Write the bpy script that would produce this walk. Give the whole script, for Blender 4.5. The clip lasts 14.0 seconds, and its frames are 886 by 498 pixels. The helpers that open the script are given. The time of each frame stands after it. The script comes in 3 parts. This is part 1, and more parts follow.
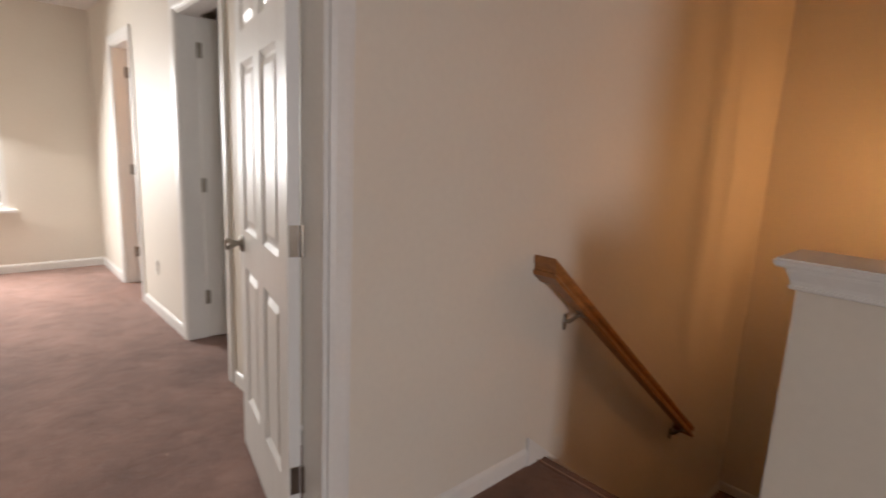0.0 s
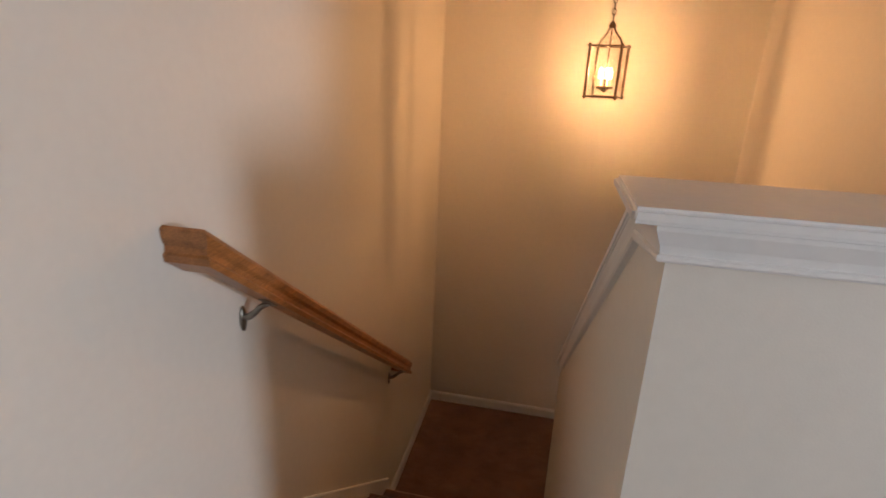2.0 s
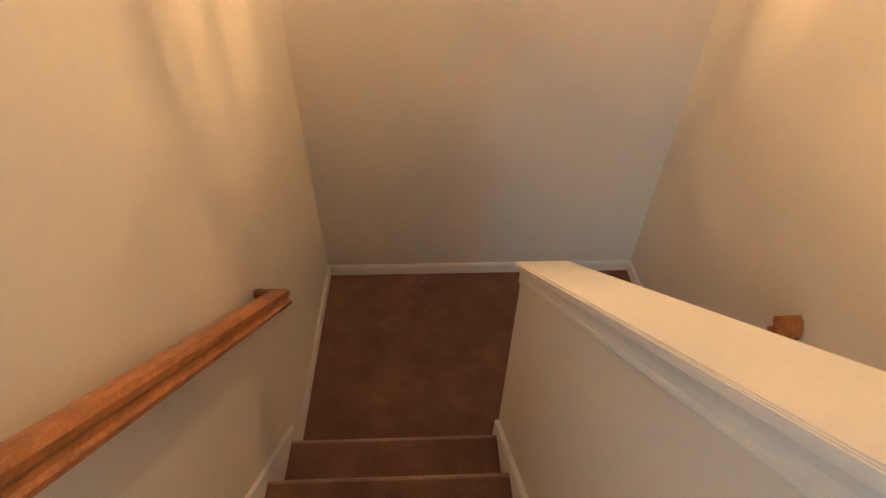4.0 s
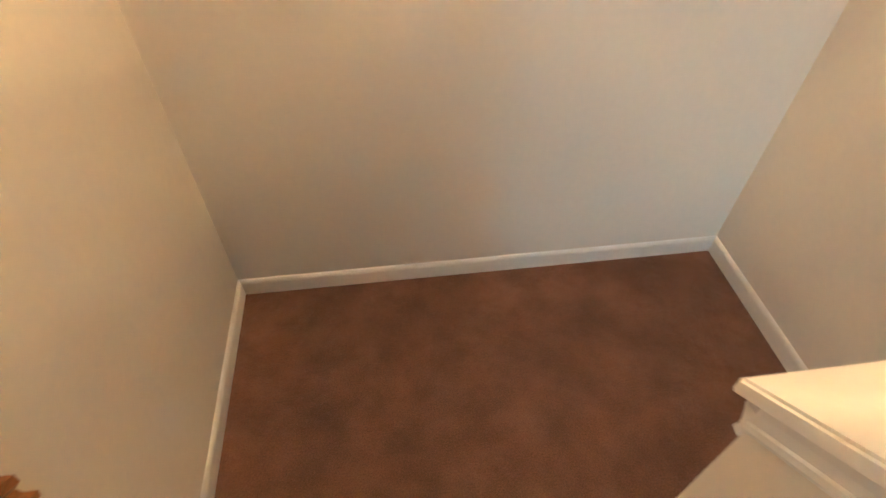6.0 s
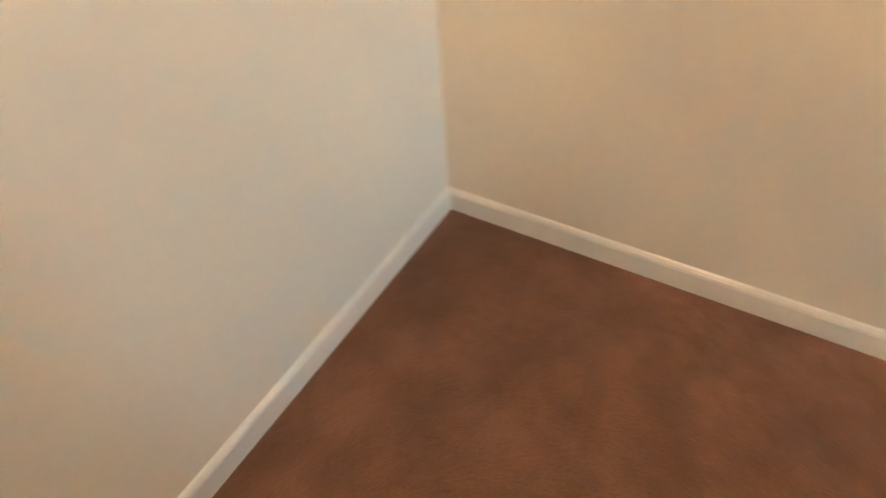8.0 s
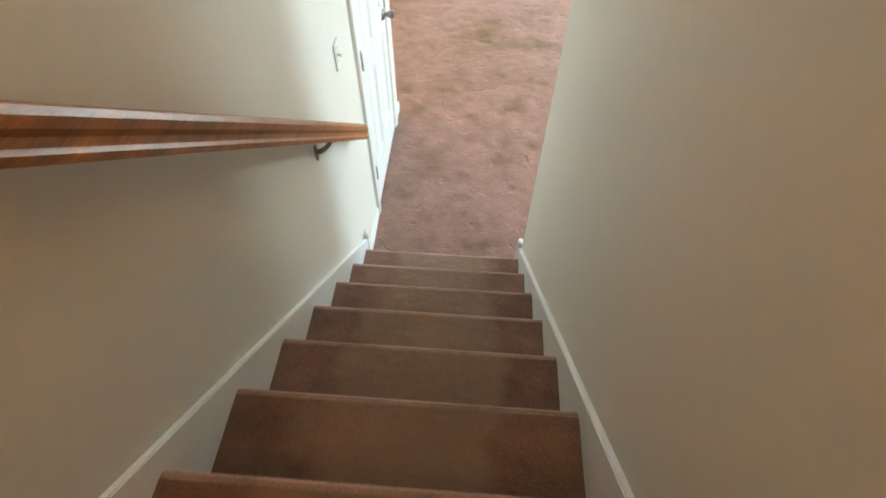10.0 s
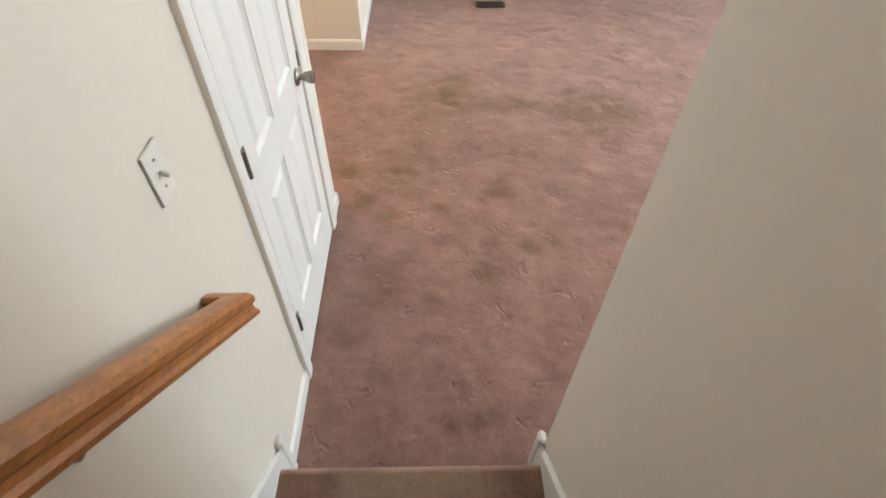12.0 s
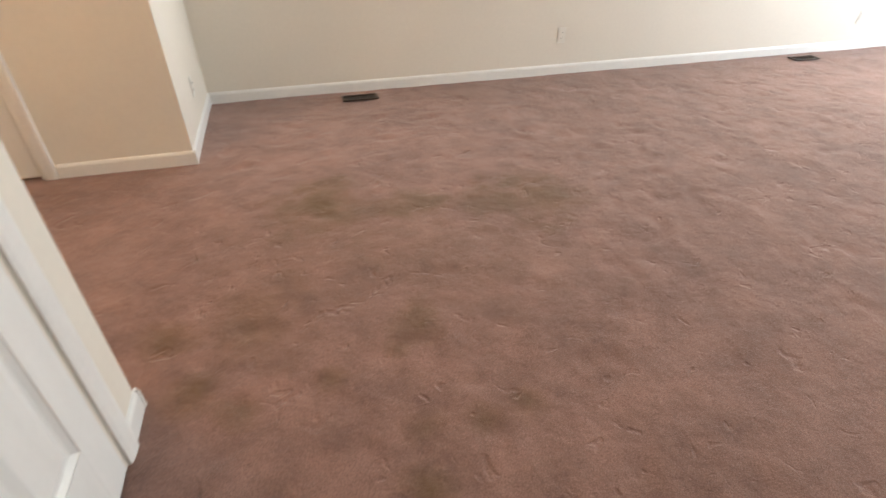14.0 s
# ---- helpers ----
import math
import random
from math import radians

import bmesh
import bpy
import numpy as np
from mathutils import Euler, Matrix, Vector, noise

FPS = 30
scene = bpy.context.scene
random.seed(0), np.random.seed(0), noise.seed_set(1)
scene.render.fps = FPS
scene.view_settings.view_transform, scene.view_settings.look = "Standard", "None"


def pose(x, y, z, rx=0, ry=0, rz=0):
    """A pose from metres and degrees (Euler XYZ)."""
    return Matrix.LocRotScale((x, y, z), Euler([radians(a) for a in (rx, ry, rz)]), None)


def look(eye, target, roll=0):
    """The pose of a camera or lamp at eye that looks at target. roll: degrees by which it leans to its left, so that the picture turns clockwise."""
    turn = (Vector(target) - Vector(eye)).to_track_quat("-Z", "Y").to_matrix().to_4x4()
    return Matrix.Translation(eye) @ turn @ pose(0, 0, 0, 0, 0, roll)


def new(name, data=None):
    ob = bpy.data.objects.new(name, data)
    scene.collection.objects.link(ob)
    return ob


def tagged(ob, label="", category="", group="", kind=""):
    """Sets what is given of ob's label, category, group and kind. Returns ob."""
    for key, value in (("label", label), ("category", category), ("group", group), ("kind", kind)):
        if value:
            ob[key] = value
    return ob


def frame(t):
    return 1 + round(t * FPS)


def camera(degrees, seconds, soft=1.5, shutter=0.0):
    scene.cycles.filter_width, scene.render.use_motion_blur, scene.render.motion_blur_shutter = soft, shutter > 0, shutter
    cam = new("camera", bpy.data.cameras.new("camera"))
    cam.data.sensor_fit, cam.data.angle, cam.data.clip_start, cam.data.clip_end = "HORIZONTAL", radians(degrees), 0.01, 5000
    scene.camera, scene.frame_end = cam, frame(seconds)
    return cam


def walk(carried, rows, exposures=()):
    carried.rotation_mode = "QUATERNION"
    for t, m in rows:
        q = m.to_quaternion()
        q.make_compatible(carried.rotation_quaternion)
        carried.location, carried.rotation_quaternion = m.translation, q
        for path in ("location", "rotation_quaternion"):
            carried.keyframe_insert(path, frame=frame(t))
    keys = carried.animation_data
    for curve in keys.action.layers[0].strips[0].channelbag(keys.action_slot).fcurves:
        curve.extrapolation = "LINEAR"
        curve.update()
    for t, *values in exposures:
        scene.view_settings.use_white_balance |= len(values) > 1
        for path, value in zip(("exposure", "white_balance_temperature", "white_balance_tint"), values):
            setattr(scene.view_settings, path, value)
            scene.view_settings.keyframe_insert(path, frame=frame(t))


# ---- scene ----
cam = camera(80.6, 14.0, 1.5, 0.3)
EXPOSURES = [(0, -0.75, 7000, 20), (0.8, -0.6, 7500, 24), (1.5, -0.15, 6300, 14), (2.0, -0.05, 5950, 12), (2.5, 0.05, 5850, 9), (3.2, 0.6, 5550, 4), (5.5, 1.8, 4650, -10), (6.5, 2.3, 4600, -11), (8.0, 2.4, 4650, -13), (8.5, 2.3, 4700, -13), (9.2, 1.7, 5000, -12), (11.3, 1.2, 6100, -1), (12.5, 0.58, 6150, 5), (13.2, 0.45, 6150, 5), (14, 0.4, 6500, 7)]
PATH = [
    (0, (1.217, -4.256, 2.55), (-0.226, -2.92, 2.184), 2.7),
    (0.2, (1.186, -4.242, 2.551), (-0.09, -2.753, 2.157), 3.0),
    (0.5, (1.154, -4.12, 2.521), (0.001, -2.553, 2.054), 1.0),
    (1, (1.043, -3.879, 2.486), (0.075, -2.228, 1.906), 0.7),
    (1.5, (0.874, -3.671, 2.482), (0.154, -1.903, 1.886), 1.8),
    (2, (0.742, -3.501, 2.488), (0.376, -1.644, 1.842), 2.5),
    (2.5, (0.648, -3.255, 2.428), (0.544, -1.417, 1.645), 2.0),
    (2.7, (0.602, -3.141, 2.419), (0.595, -1.349, 1.53), 3.6),
    (3, (0.591, -2.905, 2.390), (0.642, -1.195, 1.353), -0.1),
    (3.2, (0.588, -2.775, 2.404), (0.636, -1.159, 1.228), 0.8),
    (5.5, (0.585, -1.554, 1.748), (0.717, -0.145, 0.335), -0.3),
    (6, (0.570, -1.309, 1.566), (0.765, 0.038, 0.101), 0.9),
    (6.5, (0.627, -1.085, 1.408), (0.901, 0.148, -0.143), -0.4),
    (7, (0.583, -0.934, 1.254), (1.029, 0.336, -0.225), -1.8),
    (7.5, (0.627, -0.755, 1.132), (1.351, 0.587, -0.162), -5.0),
    (8, (0.868, -0.634, 1.051), (2.018, 0.135, -0.393), -4.7),
    (8.3, (0.994, -0.653, 1.049), (2.288, -0.44, -0.461), -5.3),
    (8.5, (1.093, -0.677, 1.032), (2.34, -0.86, -0.521), -4.4),
    (9, (1.229, -0.892, 1.023), (2.011, -1.839, -0.555), -3.9),
    (9.2, (1.251, -0.982, 0.998), (1.817, -2.07, -0.582), -4.1),
    (11.3, (1.393, -2.039, 0.446), (1.309, -3.235, -1.155), 2.2),
    (11.5, (1.397, -2.149, 0.401), (1.328, -3.348, -1.198), 1.9),
    (12, (1.378, -2.437, 0.233), (1.326, -3.773, -1.255), 1.4),
    (12.5, (1.395, -2.707, 0.056), (1.283, -4.125, -1.351), 3.6),
    (13, (1.34, -2.904, -0.097), (1.2, -4.501, -1.293), 2.0),
    (13.5, (1.343, -3.108, -0.253), (1.089, -4.665, -1.483), 2.4),
    (14, (1.273, -3.284, -0.373), (0.83, -4.844, -1.543), 0.4),
]
walk(cam, [(t, look(eye, target, roll)) for t, eye, target, roll in PATH], EXPOSURES)

# ---------- world and light ----------
world = bpy.data.worlds.new("sky")
scene.world = world
world.use_nodes = True
wn = world.node_tree
sky = wn.nodes.new("ShaderNodeTexSky")
sky.sky_type, sky.sun_disc = "NISHITA", False
sky.sun_elevation, sky.sun_rotation = radians(48), radians(250)
wn.links.new(sky.outputs[0], wn.nodes["Background"].inputs[0])
wn.nodes["Background"].inputs[1].default_value = 0.12


def window_light(name, m, sx, sy, watts, colour):
    d = bpy.data.lights.new(name, "AREA")
    d.shape, d.size, d.size_y, d.energy, d.color = "RECTANGLE", sx, sy, watts, colour
    ob = new(name, d)
    ob.matrix_world = m
    return ob


DAY = (0.86, 0.93, 1.0)
window_light("bedroom_window_light", look((-4.9, -4.55, 2.68), (-2.9, -4.8, 1.3)), 1.05, 1.3, 190, (0.86, 0.95, 0.97))
window_light("east_window_light", look((5.28, -5.02, 2.62), (0.6, -2.8, 2.1)), 0.75, 1.25, 118, DAY)
window_light("patio_door_light", look((-5.5, -5.2, -0.65), (1.8, -5.3, -1.1)), 2.0, 1.9, 130, (0.78, 0.88, 1.0))
for x, w, wide in ((0.855, 18, 1.6), (-3.02, 38, 1.0)):
    window_light("front_window_light", look((x, -7.02, -0.03), (x + 0.1, -3.0, -0.2)), wide, 1.25, w, (0.97, 0.97, 0.94))
LX, LY, ZB, ZT = 0.98, -0.5, 2.392, 2.642           # lantern axis, foot and head
CANDLES = [(LX + 0.028 * math.cos(radians(a)), LY + 0.028 * math.sin(radians(a))) for a in (75, 195, 315)]
for x, y in CANDLES:
    d = bpy.data.lights.new("bulb_light", "POINT")
    d.energy, d.color, d.shadow_soft_size = 8.0, (1.0, 0.49, 0.18), 0.0015
    new("bulb_light", d).location = (x, y, 2.515)
d = bpy.data.lights.new("bathroom_light", "POINT")
d.energy, d.color, d.shadow_soft_size = 40, (1.0, 0.5, 0.2), 0.08
new("bathroom_light", d).location = (-3.5, -2.2, 3.3)

d = bpy.data.lights.new("entry_light", "POINT")
d.energy, d.color, d.shadow_soft_size = 19, (1.0, 0.62, 0.34), 0.1
new("entry_light", d).location = (2.7, -5.3, 0.75)

# ---------- materials ----------


def mat(name, colour, rough=0.6, metal=0.0, coarse=(2.0, 0.05), fine=(80.0, 0.05), bump=(120.0, 0.1, 0.002), emit=None, stretch=None):
    """Procedural surface: colour varied at two scales, with a fine bump."""
    m = bpy.data.materials.new(name)
    m.use_nodes = True
    nt = m.node_tree
    N, L = nt.nodes, nt.links
    b = N["Principled BSDF"]
    b.inputs["Roughness"].default_value, b.inputs["Metallic"].default_value = rough, metal
    co = N.new("ShaderNodeTexCoord").outputs["Object"]
    if stretch:
        mp = N.new("ShaderNodeMapping")
        mp.inputs["Scale"].default_value = stretch
        L.new(co, mp.inputs[0])
        co = mp.outputs[0]
    prev = None
    for scale, amount in (coarse, fine):
        n = N.new("ShaderNodeTexNoise")
        n.inputs["Scale"].default_value, n.inputs["Detail"].default_value = scale, 5
        L.new(co, n.inputs["Vector"])
        r = N.new("ShaderNodeMapRange")
        r.inputs["From Min"].default_value, r.inputs["From Max"].default_value = 0.3, 0.7
        r.inputs["To Min"].default_value, r.inputs["To Max"].default_value = 1 - amount, 1 + amount
        L.new(n.outputs[0], r.inputs[0])
        mx = N.new("ShaderNodeVectorMath")
        mx.operation = "SCALE"
        if prev is None:
            mx.inputs[0].default_value = colour[:3]
        else:
            L.new(prev, mx.inputs[0])
        L.new(r.outputs[0], mx.inputs["Scale"])
        prev = mx.outputs[0]
    L.new(prev, b.inputs["Base Color"])
    if bump:
        n = N.new("ShaderNodeTexNoise")
        n.inputs["Scale"].default_value, n.inputs["Detail"].default_value = bump[0], 4
        L.new(co, n.inputs["Vector"])
        bp = N.new("ShaderNodeBump")
        bp.inputs["Strength"].default_value, bp.inputs["Distance"].default_value = bump[1], bump[2]
        L.new(n.outputs[0], bp.inputs["Height"])
        L.new(bp.outputs[0], b.inputs["Normal"])
    if emit:
        b.inputs["Emission Color"].default_value = (*emit[0], 1)
        b.inputs["Emission Strength"].default_value = emit[1]
    return m


def carpet(name, colour, spots=(), dents=0.0, tread=None):
    """Cut-pile carpet with brushed patches, dents and fibre relief; spots are worn stains (x, y, radius, strength); tread is the x of a trodden band."""
    m = mat(name, colour, 0.95, 0, (3.0, 0.12 if spots else 0.16), (210.0, 0.22), None)
    nt = m.node_tree
    N, L = nt.nodes, nt.links
    b = N["Principled BSDF"]
    b.inputs["Specular IOR Level"].default_value = 0.15
    b.inputs["Sheen Weight"].default_value, b.inputs["Sheen Roughness"].default_value = 0.25, 0.5
    geo = N.new("ShaderNodeNewGeometry").outputs["Position"]
    col = b.inputs["Base Color"].links[0].from_socket
    # brushed pile: medium patches, drawn out along one way
    mp = N.new("ShaderNodeMapping")
    mp.inputs["Scale"].default_value, mp.inputs["Rotation"].default_value = (7.5, 8, 7.5), (0, 0, 0.5)
    L.new(geo, mp.inputs[0])
    n = N.new("ShaderNodeTexNoise")
    n.inputs["Scale"].default_value, n.inputs["Detail"].default_value, n.inputs["Roughness"].default_value = 1.0, 6, 0.62
    L.new(mp.outputs[0], n.inputs["Vector"])
    r = N.new("ShaderNodeMapRange")
    r.inputs["From Min"].default_value, r.inputs["From Max"].default_value = 0.34, 0.62
    r.inputs["To Min"].default_value, r.inputs["To Max"].default_value = (0.80 if spots else 0.81), 1.10
    L.new(n.outputs[0], r.inputs[0])
    mx = N.new("ShaderNodeVectorMath")
    mx.operation = "SCALE"
    L.new(col, mx.inputs[0])
    L.new(r.outputs[0], mx.inputs["Scale"])
    col = mx.outputs[0]
    wob = N.new("ShaderNodeTexNoise")
    wob.inputs["Scale"].default_value, wob.inputs["Detail"].default_value = 6.0, 4
    L.new(geo, wob.inputs["Vector"])
    for x, y, rad, amount in spots:
        ds = N.new("ShaderNodeVectorMath")
        ds.operation = "DISTANCE"
        L.new(geo, ds.inputs[0])
        ds.inputs[1].default_value = (x, y, -1.68)
        ad = N.new("ShaderNodeMath")
        ad.operation = "MULTIPLY_ADD"
        L.new(wob.outputs[0], ad.inputs[0])
        ad.inputs[1].default_value = rad * 1.6
        L.new(ds.outputs["Value"], ad.inputs[2])
        mr = N.new("ShaderNodeMapRange")
        mr.inputs["From Min"].default_value, mr.inputs["From Max"].default_value = rad * 0.6, rad * 1.9
        mr.inputs["To Min"].default_value, mr.inputs["To Max"].default_value = amount, 0
        L.new(ad.outputs[0], mr.inputs[0])
        mix = N.new("ShaderNodeMixRGB")
        L.new(mr.outputs[0], mix.inputs[0])
        L.new(col, mix.inputs[1])
        mix.inputs[2].default_value = (0.135, 0.078, 0.028, 1)
        col = mix.outputs[0]
    if tread is not None:
        # pile flattened and paled by feet along the middle of the flight
        sx = N.new("ShaderNodeSeparateXYZ")
        L.new(geo, sx.inputs[0])
        off = N.new("ShaderNodeMath")
        off.operation = "SUBTRACT"
        L.new(sx.outputs[0], off.inputs[0])
        off.inputs[1].default_value = tread
        ab = N.new("ShaderNodeMath")
        ab.operation = "ABSOLUTE"
        L.new(off.outputs[0], ab.inputs[0])
        ad = N.new("ShaderNodeMath")
        ad.operation = "MULTIPLY_ADD"
        L.new(wob.outputs[0], ad.inputs[0])
        ad.inputs[1].default_value = 0.3
        L.new(ab.outputs[0], ad.inputs[2])
        mr = N.new("ShaderNodeMapRange")
        mr.inputs["From Min"].default_value, mr.inputs["From Max"].default_value = 0.34, 0.42
        mr.inputs["To Min"].default_value, mr.inputs["To Max"].default_value = 0.55, 0
        L.new(ad.outputs[0], mr.inputs[0])
        mix = N.new("ShaderNodeMixRGB")
        L.new(mr.outputs[0], mix.inputs[0])
        L.new(col, mix.inputs[1])
        mix.inputs[2].default_value = (0.33, 0.235, 0.165, 1)
        col = mix.outputs[0]
    L.new(col, b.inputs["Base Color"])
    height = None
    for scale, amount, kind in ((330.0, 0.0035, 0), (9.0, 0.012, 0), (30.0, 0.006, 0)):
        t = N.new("ShaderNodeTexNoise")
        t.inputs["Scale"].default_value, t.inputs["Detail"].default_value = scale, 3
        L.new(geo, t.inputs["Vector"])
        k = N.new("ShaderNodeMath")
        k.operation = "MULTIPLY_ADD"
        L.new(t.outputs[0], k.inputs[0])
        k.inputs[1].default_value = amount
        if height is None:
            k.inputs[2].default_value = 0
        else:
            L.new(height, k.inputs[2])
        height = k.outputs[0]
    # crisp small dents
    t = N.new("ShaderNodeTexNoise")
    t.inputs["Scale"].default_value, t.inputs["Detail"].default_value, t.inputs["Distortion"].default_value = 11.0, 2.5, 0.6
    L.new(geo, t.inputs["Vector"])
    k = N.new("ShaderNodeMapRange")
    k.inputs["From Min"].default_value, k.inputs["From Max"].default_value = 0.64, 0.73
    k.inputs["To Min"].default_value, k.inputs["To Max"].default_value = 0.0, -dents
    L.new(t.outputs[0], k.inputs[0])
    sm = N.new("ShaderNodeMath")
    L.new(height, sm.inputs[0])
    L.new(k.outputs[0], sm.inputs[1])
    height = sm.outputs[0]
    # foot dents
    v = N.new("ShaderNodeTexVoronoi")
    v.inputs["Scale"].default_value = 4.5
    L.new(mp.outputs[0], v.inputs["Vector"])
    v.inputs["Scale"].default_value = 0.55
    vr = N.new("ShaderNodeMapRange")
    vr.inputs["From Min"].default_value, vr.inputs["From Max"].default_value = 0.0, 0.28
    vr.inputs["To Min"].default_value, vr.inputs["To Max"].default_value = -0.006, 0.0
    L.new(v.outputs["Distance"], vr.inputs[0])
    ad = N.new("ShaderNodeMath")
    L.new(height, ad.inputs[0])
    L.new(vr.outputs[0], ad.inputs[1])
    bp = N.new("ShaderNodeBump")
    bp.inputs["Strength"].default_value, bp.inputs["Distance"].default_value = 0.8, 1.0
    L.new(ad.outputs[0], bp.inputs["Height"])
    L.new(bp.outputs[0], b.inputs["Normal"])
    return m


WALL = mat("cream_wall_paint", (0.75, 0.695, 0.605), 0.55, 0, (1.1, 0.03), (40.0, 0.015), (260.0, 0.12, 0.002))
CEIL = mat("white_ceiling_paint", (0.78, 0.76, 0.72), 0.8, 0, (1.5, 0.02), (60.0, 0.02), (90.0, 0.2, 0.003))
TRIM = mat("white_trim_paint", (0.80, 0.785, 0.75), 0.32, 0, (3.0, 0.03), (60.0, 0.02), (90.0, 0.05, 0.001))
DOOR = mat("white_door_paint", (0.80, 0.79, 0.76), 0.33, 0, (3.0, 0.03), (70.0, 0.02), (140.0, 0.06, 0.001), stretch=(6, 6, 0.6))
# Room carpet copied darker and browner; the stairwell's dim light is in the colour.
CARPET = carpet("dimmed_stair_carpet", (0.178, 0.092, 0.06))
# Same carpet, dimmed less than the landing copy, plus the trodden band.
CARPET_FLIGHT = carpet("dimmed_trodden_carpet", (0.225, 0.128, 0.09), tread=1.43)
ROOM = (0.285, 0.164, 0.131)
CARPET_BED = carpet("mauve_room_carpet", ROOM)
STAINS = ((1.24, -5.53, 0.30, 0.95), (0.80, -5.44, 0.17, 0.85), (0.20, -5.36, 0.30, 0.85), (0.47, -5.38, 0.18, 0.6), (1.0, -4.6, 0.10, 0.4),
          (1.55, -4.75, 0.26, 0.4), (0.6, -5.0, 0.5, 0.2), (1.2, -5.2, 0.6, 0.22), (1.08, -4.51, 0.06, 0.68), (0.97, -4.69, 0.075, 0.65),
          (1.585, -4.395, 0.08, 0.61), (1.07, -4.18, 0.07, 0.61), (0.885, -4.17, 0.065, 0.61), (1.305, -4.43, 0.06, 0.7), (1.83, -4.76, 0.12, 0.7),
          (1.73, -4.51, 0.11, 0.7), (1.10, -4.0, 0.08, 0.7), (0.74, -4.2, 0.07, 0.7), (1.62, -3.94, 0.20, 0.45))
CARPET_LOW = carpet("stained_room_carpet", ROOM, STAINS, 0.007)
# Lighter pile colour standing in for the highlight on the step edges.
LIT_NOSING = carpet("lit_nosing_carpet", (0.32, 0.19, 0.135))
OAK = mat("oak_handrail_varnish", (0.36, 0.145, 0.042), 0.35, 0, (3.0, 0.25), (26.0, 0.28), (40.0, 0.1, 0.001), stretch=(9, 1.0, 9))
NICKEL = mat("aged_nickel", (0.30, 0.27, 0.23), 0.3, 1.0, (8.0, 0.1), (90.0, 0.08), None)
BRONZE = mat("dark_bronze", (0.10, 0.06, 0.035), 0.4, 0.9, (9.0, 0.15), (90.0, 0.1), None)
PLASTIC = mat("ivory_plastic", (0.78, 0.75, 0.68), 0.35, 0, (5.0, 0.02), (60.0, 0.01), None)
DARK = mat("dark_slot", (0.02, 0.018, 0.016), 0.7, 0, (5.0, 0.1), (60.0, 0.1), None)
REGISTER = mat("brown_register_enamel", (0.07, 0.045, 0.03), 0.4, 0.4, (8.0, 0.15), (90.0, 0.1), None)
CANDLE = mat("ivory_candle_sleeve", (0.75, 0.66, 0.5), 0.5, 0, (5.0, 0.03), (60.0, 0.02), None)
GLOW = mat("lit_bulb_glass", (1, 0.8, 0.5), 0.3, 0, emit=((1.0, 0.70, 0.38), 30.0), bump=None)
GLASS = bpy.data.materials.new("clear_glass")
GLASS.use_nodes = True
gn = GLASS.node_tree.nodes
thin, shine, pane_mix = gn.new("ShaderNodeBsdfTransparent"), gn.new("ShaderNodeBsdfGlossy"), gn.new("ShaderNodeMixShader")
thin.inputs[0].default_value, shine.inputs["Roughness"].default_value = (0.97, 0.97, 0.96, 1), 0.02
pane_mix.inputs[0].default_value = 0.06
GLASS.node_tree.links.new(thin.outputs[0], pane_mix.inputs[1])
GLASS.node_tree.links.new(shine.outputs[0], pane_mix.inputs[2])
GLASS.node_tree.links.new(pane_mix.outputs[0], gn["Material Output"].inputs[0])

# ---------- mesh helpers ----------


def box(bm, lo, hi, m=None):
    c = [(lo[i] + hi[i]) / 2 for i in range(3)]
    s = [abs(hi[i] - lo[i]) for i in range(3)]
    t = Matrix.Translation(c) @ Matrix.Diagonal((*s, 1))
    return bmesh.ops.create_cube(bm, size=1, matrix=(m @ t) if m else t)["verts"]


def bevel(bm, w, seg=2):
    bmesh.ops.bevel(bm, geom=bm.edges[:], offset=w, segments=seg, affect="EDGES", clamp_overlap=True)
    return bm


def prism(bm, pts, axis, a, b):
    """Extrude a closed outline; axis x: points are (y, z); y: (x, z); z: (x, y)."""
    def at(p, v):
        return {"x": (v, p[0], p[1]), "y": (p[0], v, p[1]), "z": (p[0], p[1], v)}[axis]
    lo = [bm.verts.new(at(p, a)) for p in pts]
    hi = [bm.verts.new(at(p, b)) for p in pts]
    n = len(pts)
    bm.faces.new(lo)
    bm.faces.new(hi[::-1])
    for i in range(n):
        bm.faces.new((lo[i], hi[i], hi[(i + 1) % n], lo[(i + 1) % n]))
    bmesh.ops.recalc_face_normals(bm, faces=bm.faces[:])


def sweep(bm, rings):
    """Join closed rings of equal length into a capped tube."""
    rows = [[bm.verts.new(p) for p in r] for r in rings]
    n = len(rows[0])
    for a, b in zip(rows, rows[1:]):
        for i in range(n):
            bm.faces.new((a[i], b[i], b[(i + 1) % n], a[(i + 1) % n]))
    bm.faces.new(rows[0])
    bm.faces.new(rows[-1][::-1])
    bmesh.ops.recalc_face_normals(bm, faces=bm.faces[:])


def tube(bm, pts, r, n=8):
    rings = []
    for i, p in enumerate(pts):
        p = Vector(p)
        t = (Vector(pts[min(i + 1, len(pts) - 1)]) - Vector(pts[max(i - 1, 0)])).normalized()
        u = t.orthogonal().normalized() if i == 0 else (u - t * u.dot(t)).normalized()
        w = t.cross(u)
        rings.append([p + r * (math.cos(2 * math.pi * k / n) * u + math.sin(2 * math.pi * k / n) * w) for k in range(n)])
    sweep(bm, rings)


def lathe(bm, prof, m, n=20):
    """Turn (radius, height) about z, placed by m."""
    sweep(bm, [[m @ Vector((max(r, 0.0004) * math.cos(2 * math.pi * k / n), max(r, 0.0004) * math.sin(2 * math.pi * k / n), h)) for k in range(n)] for r, h in prof])


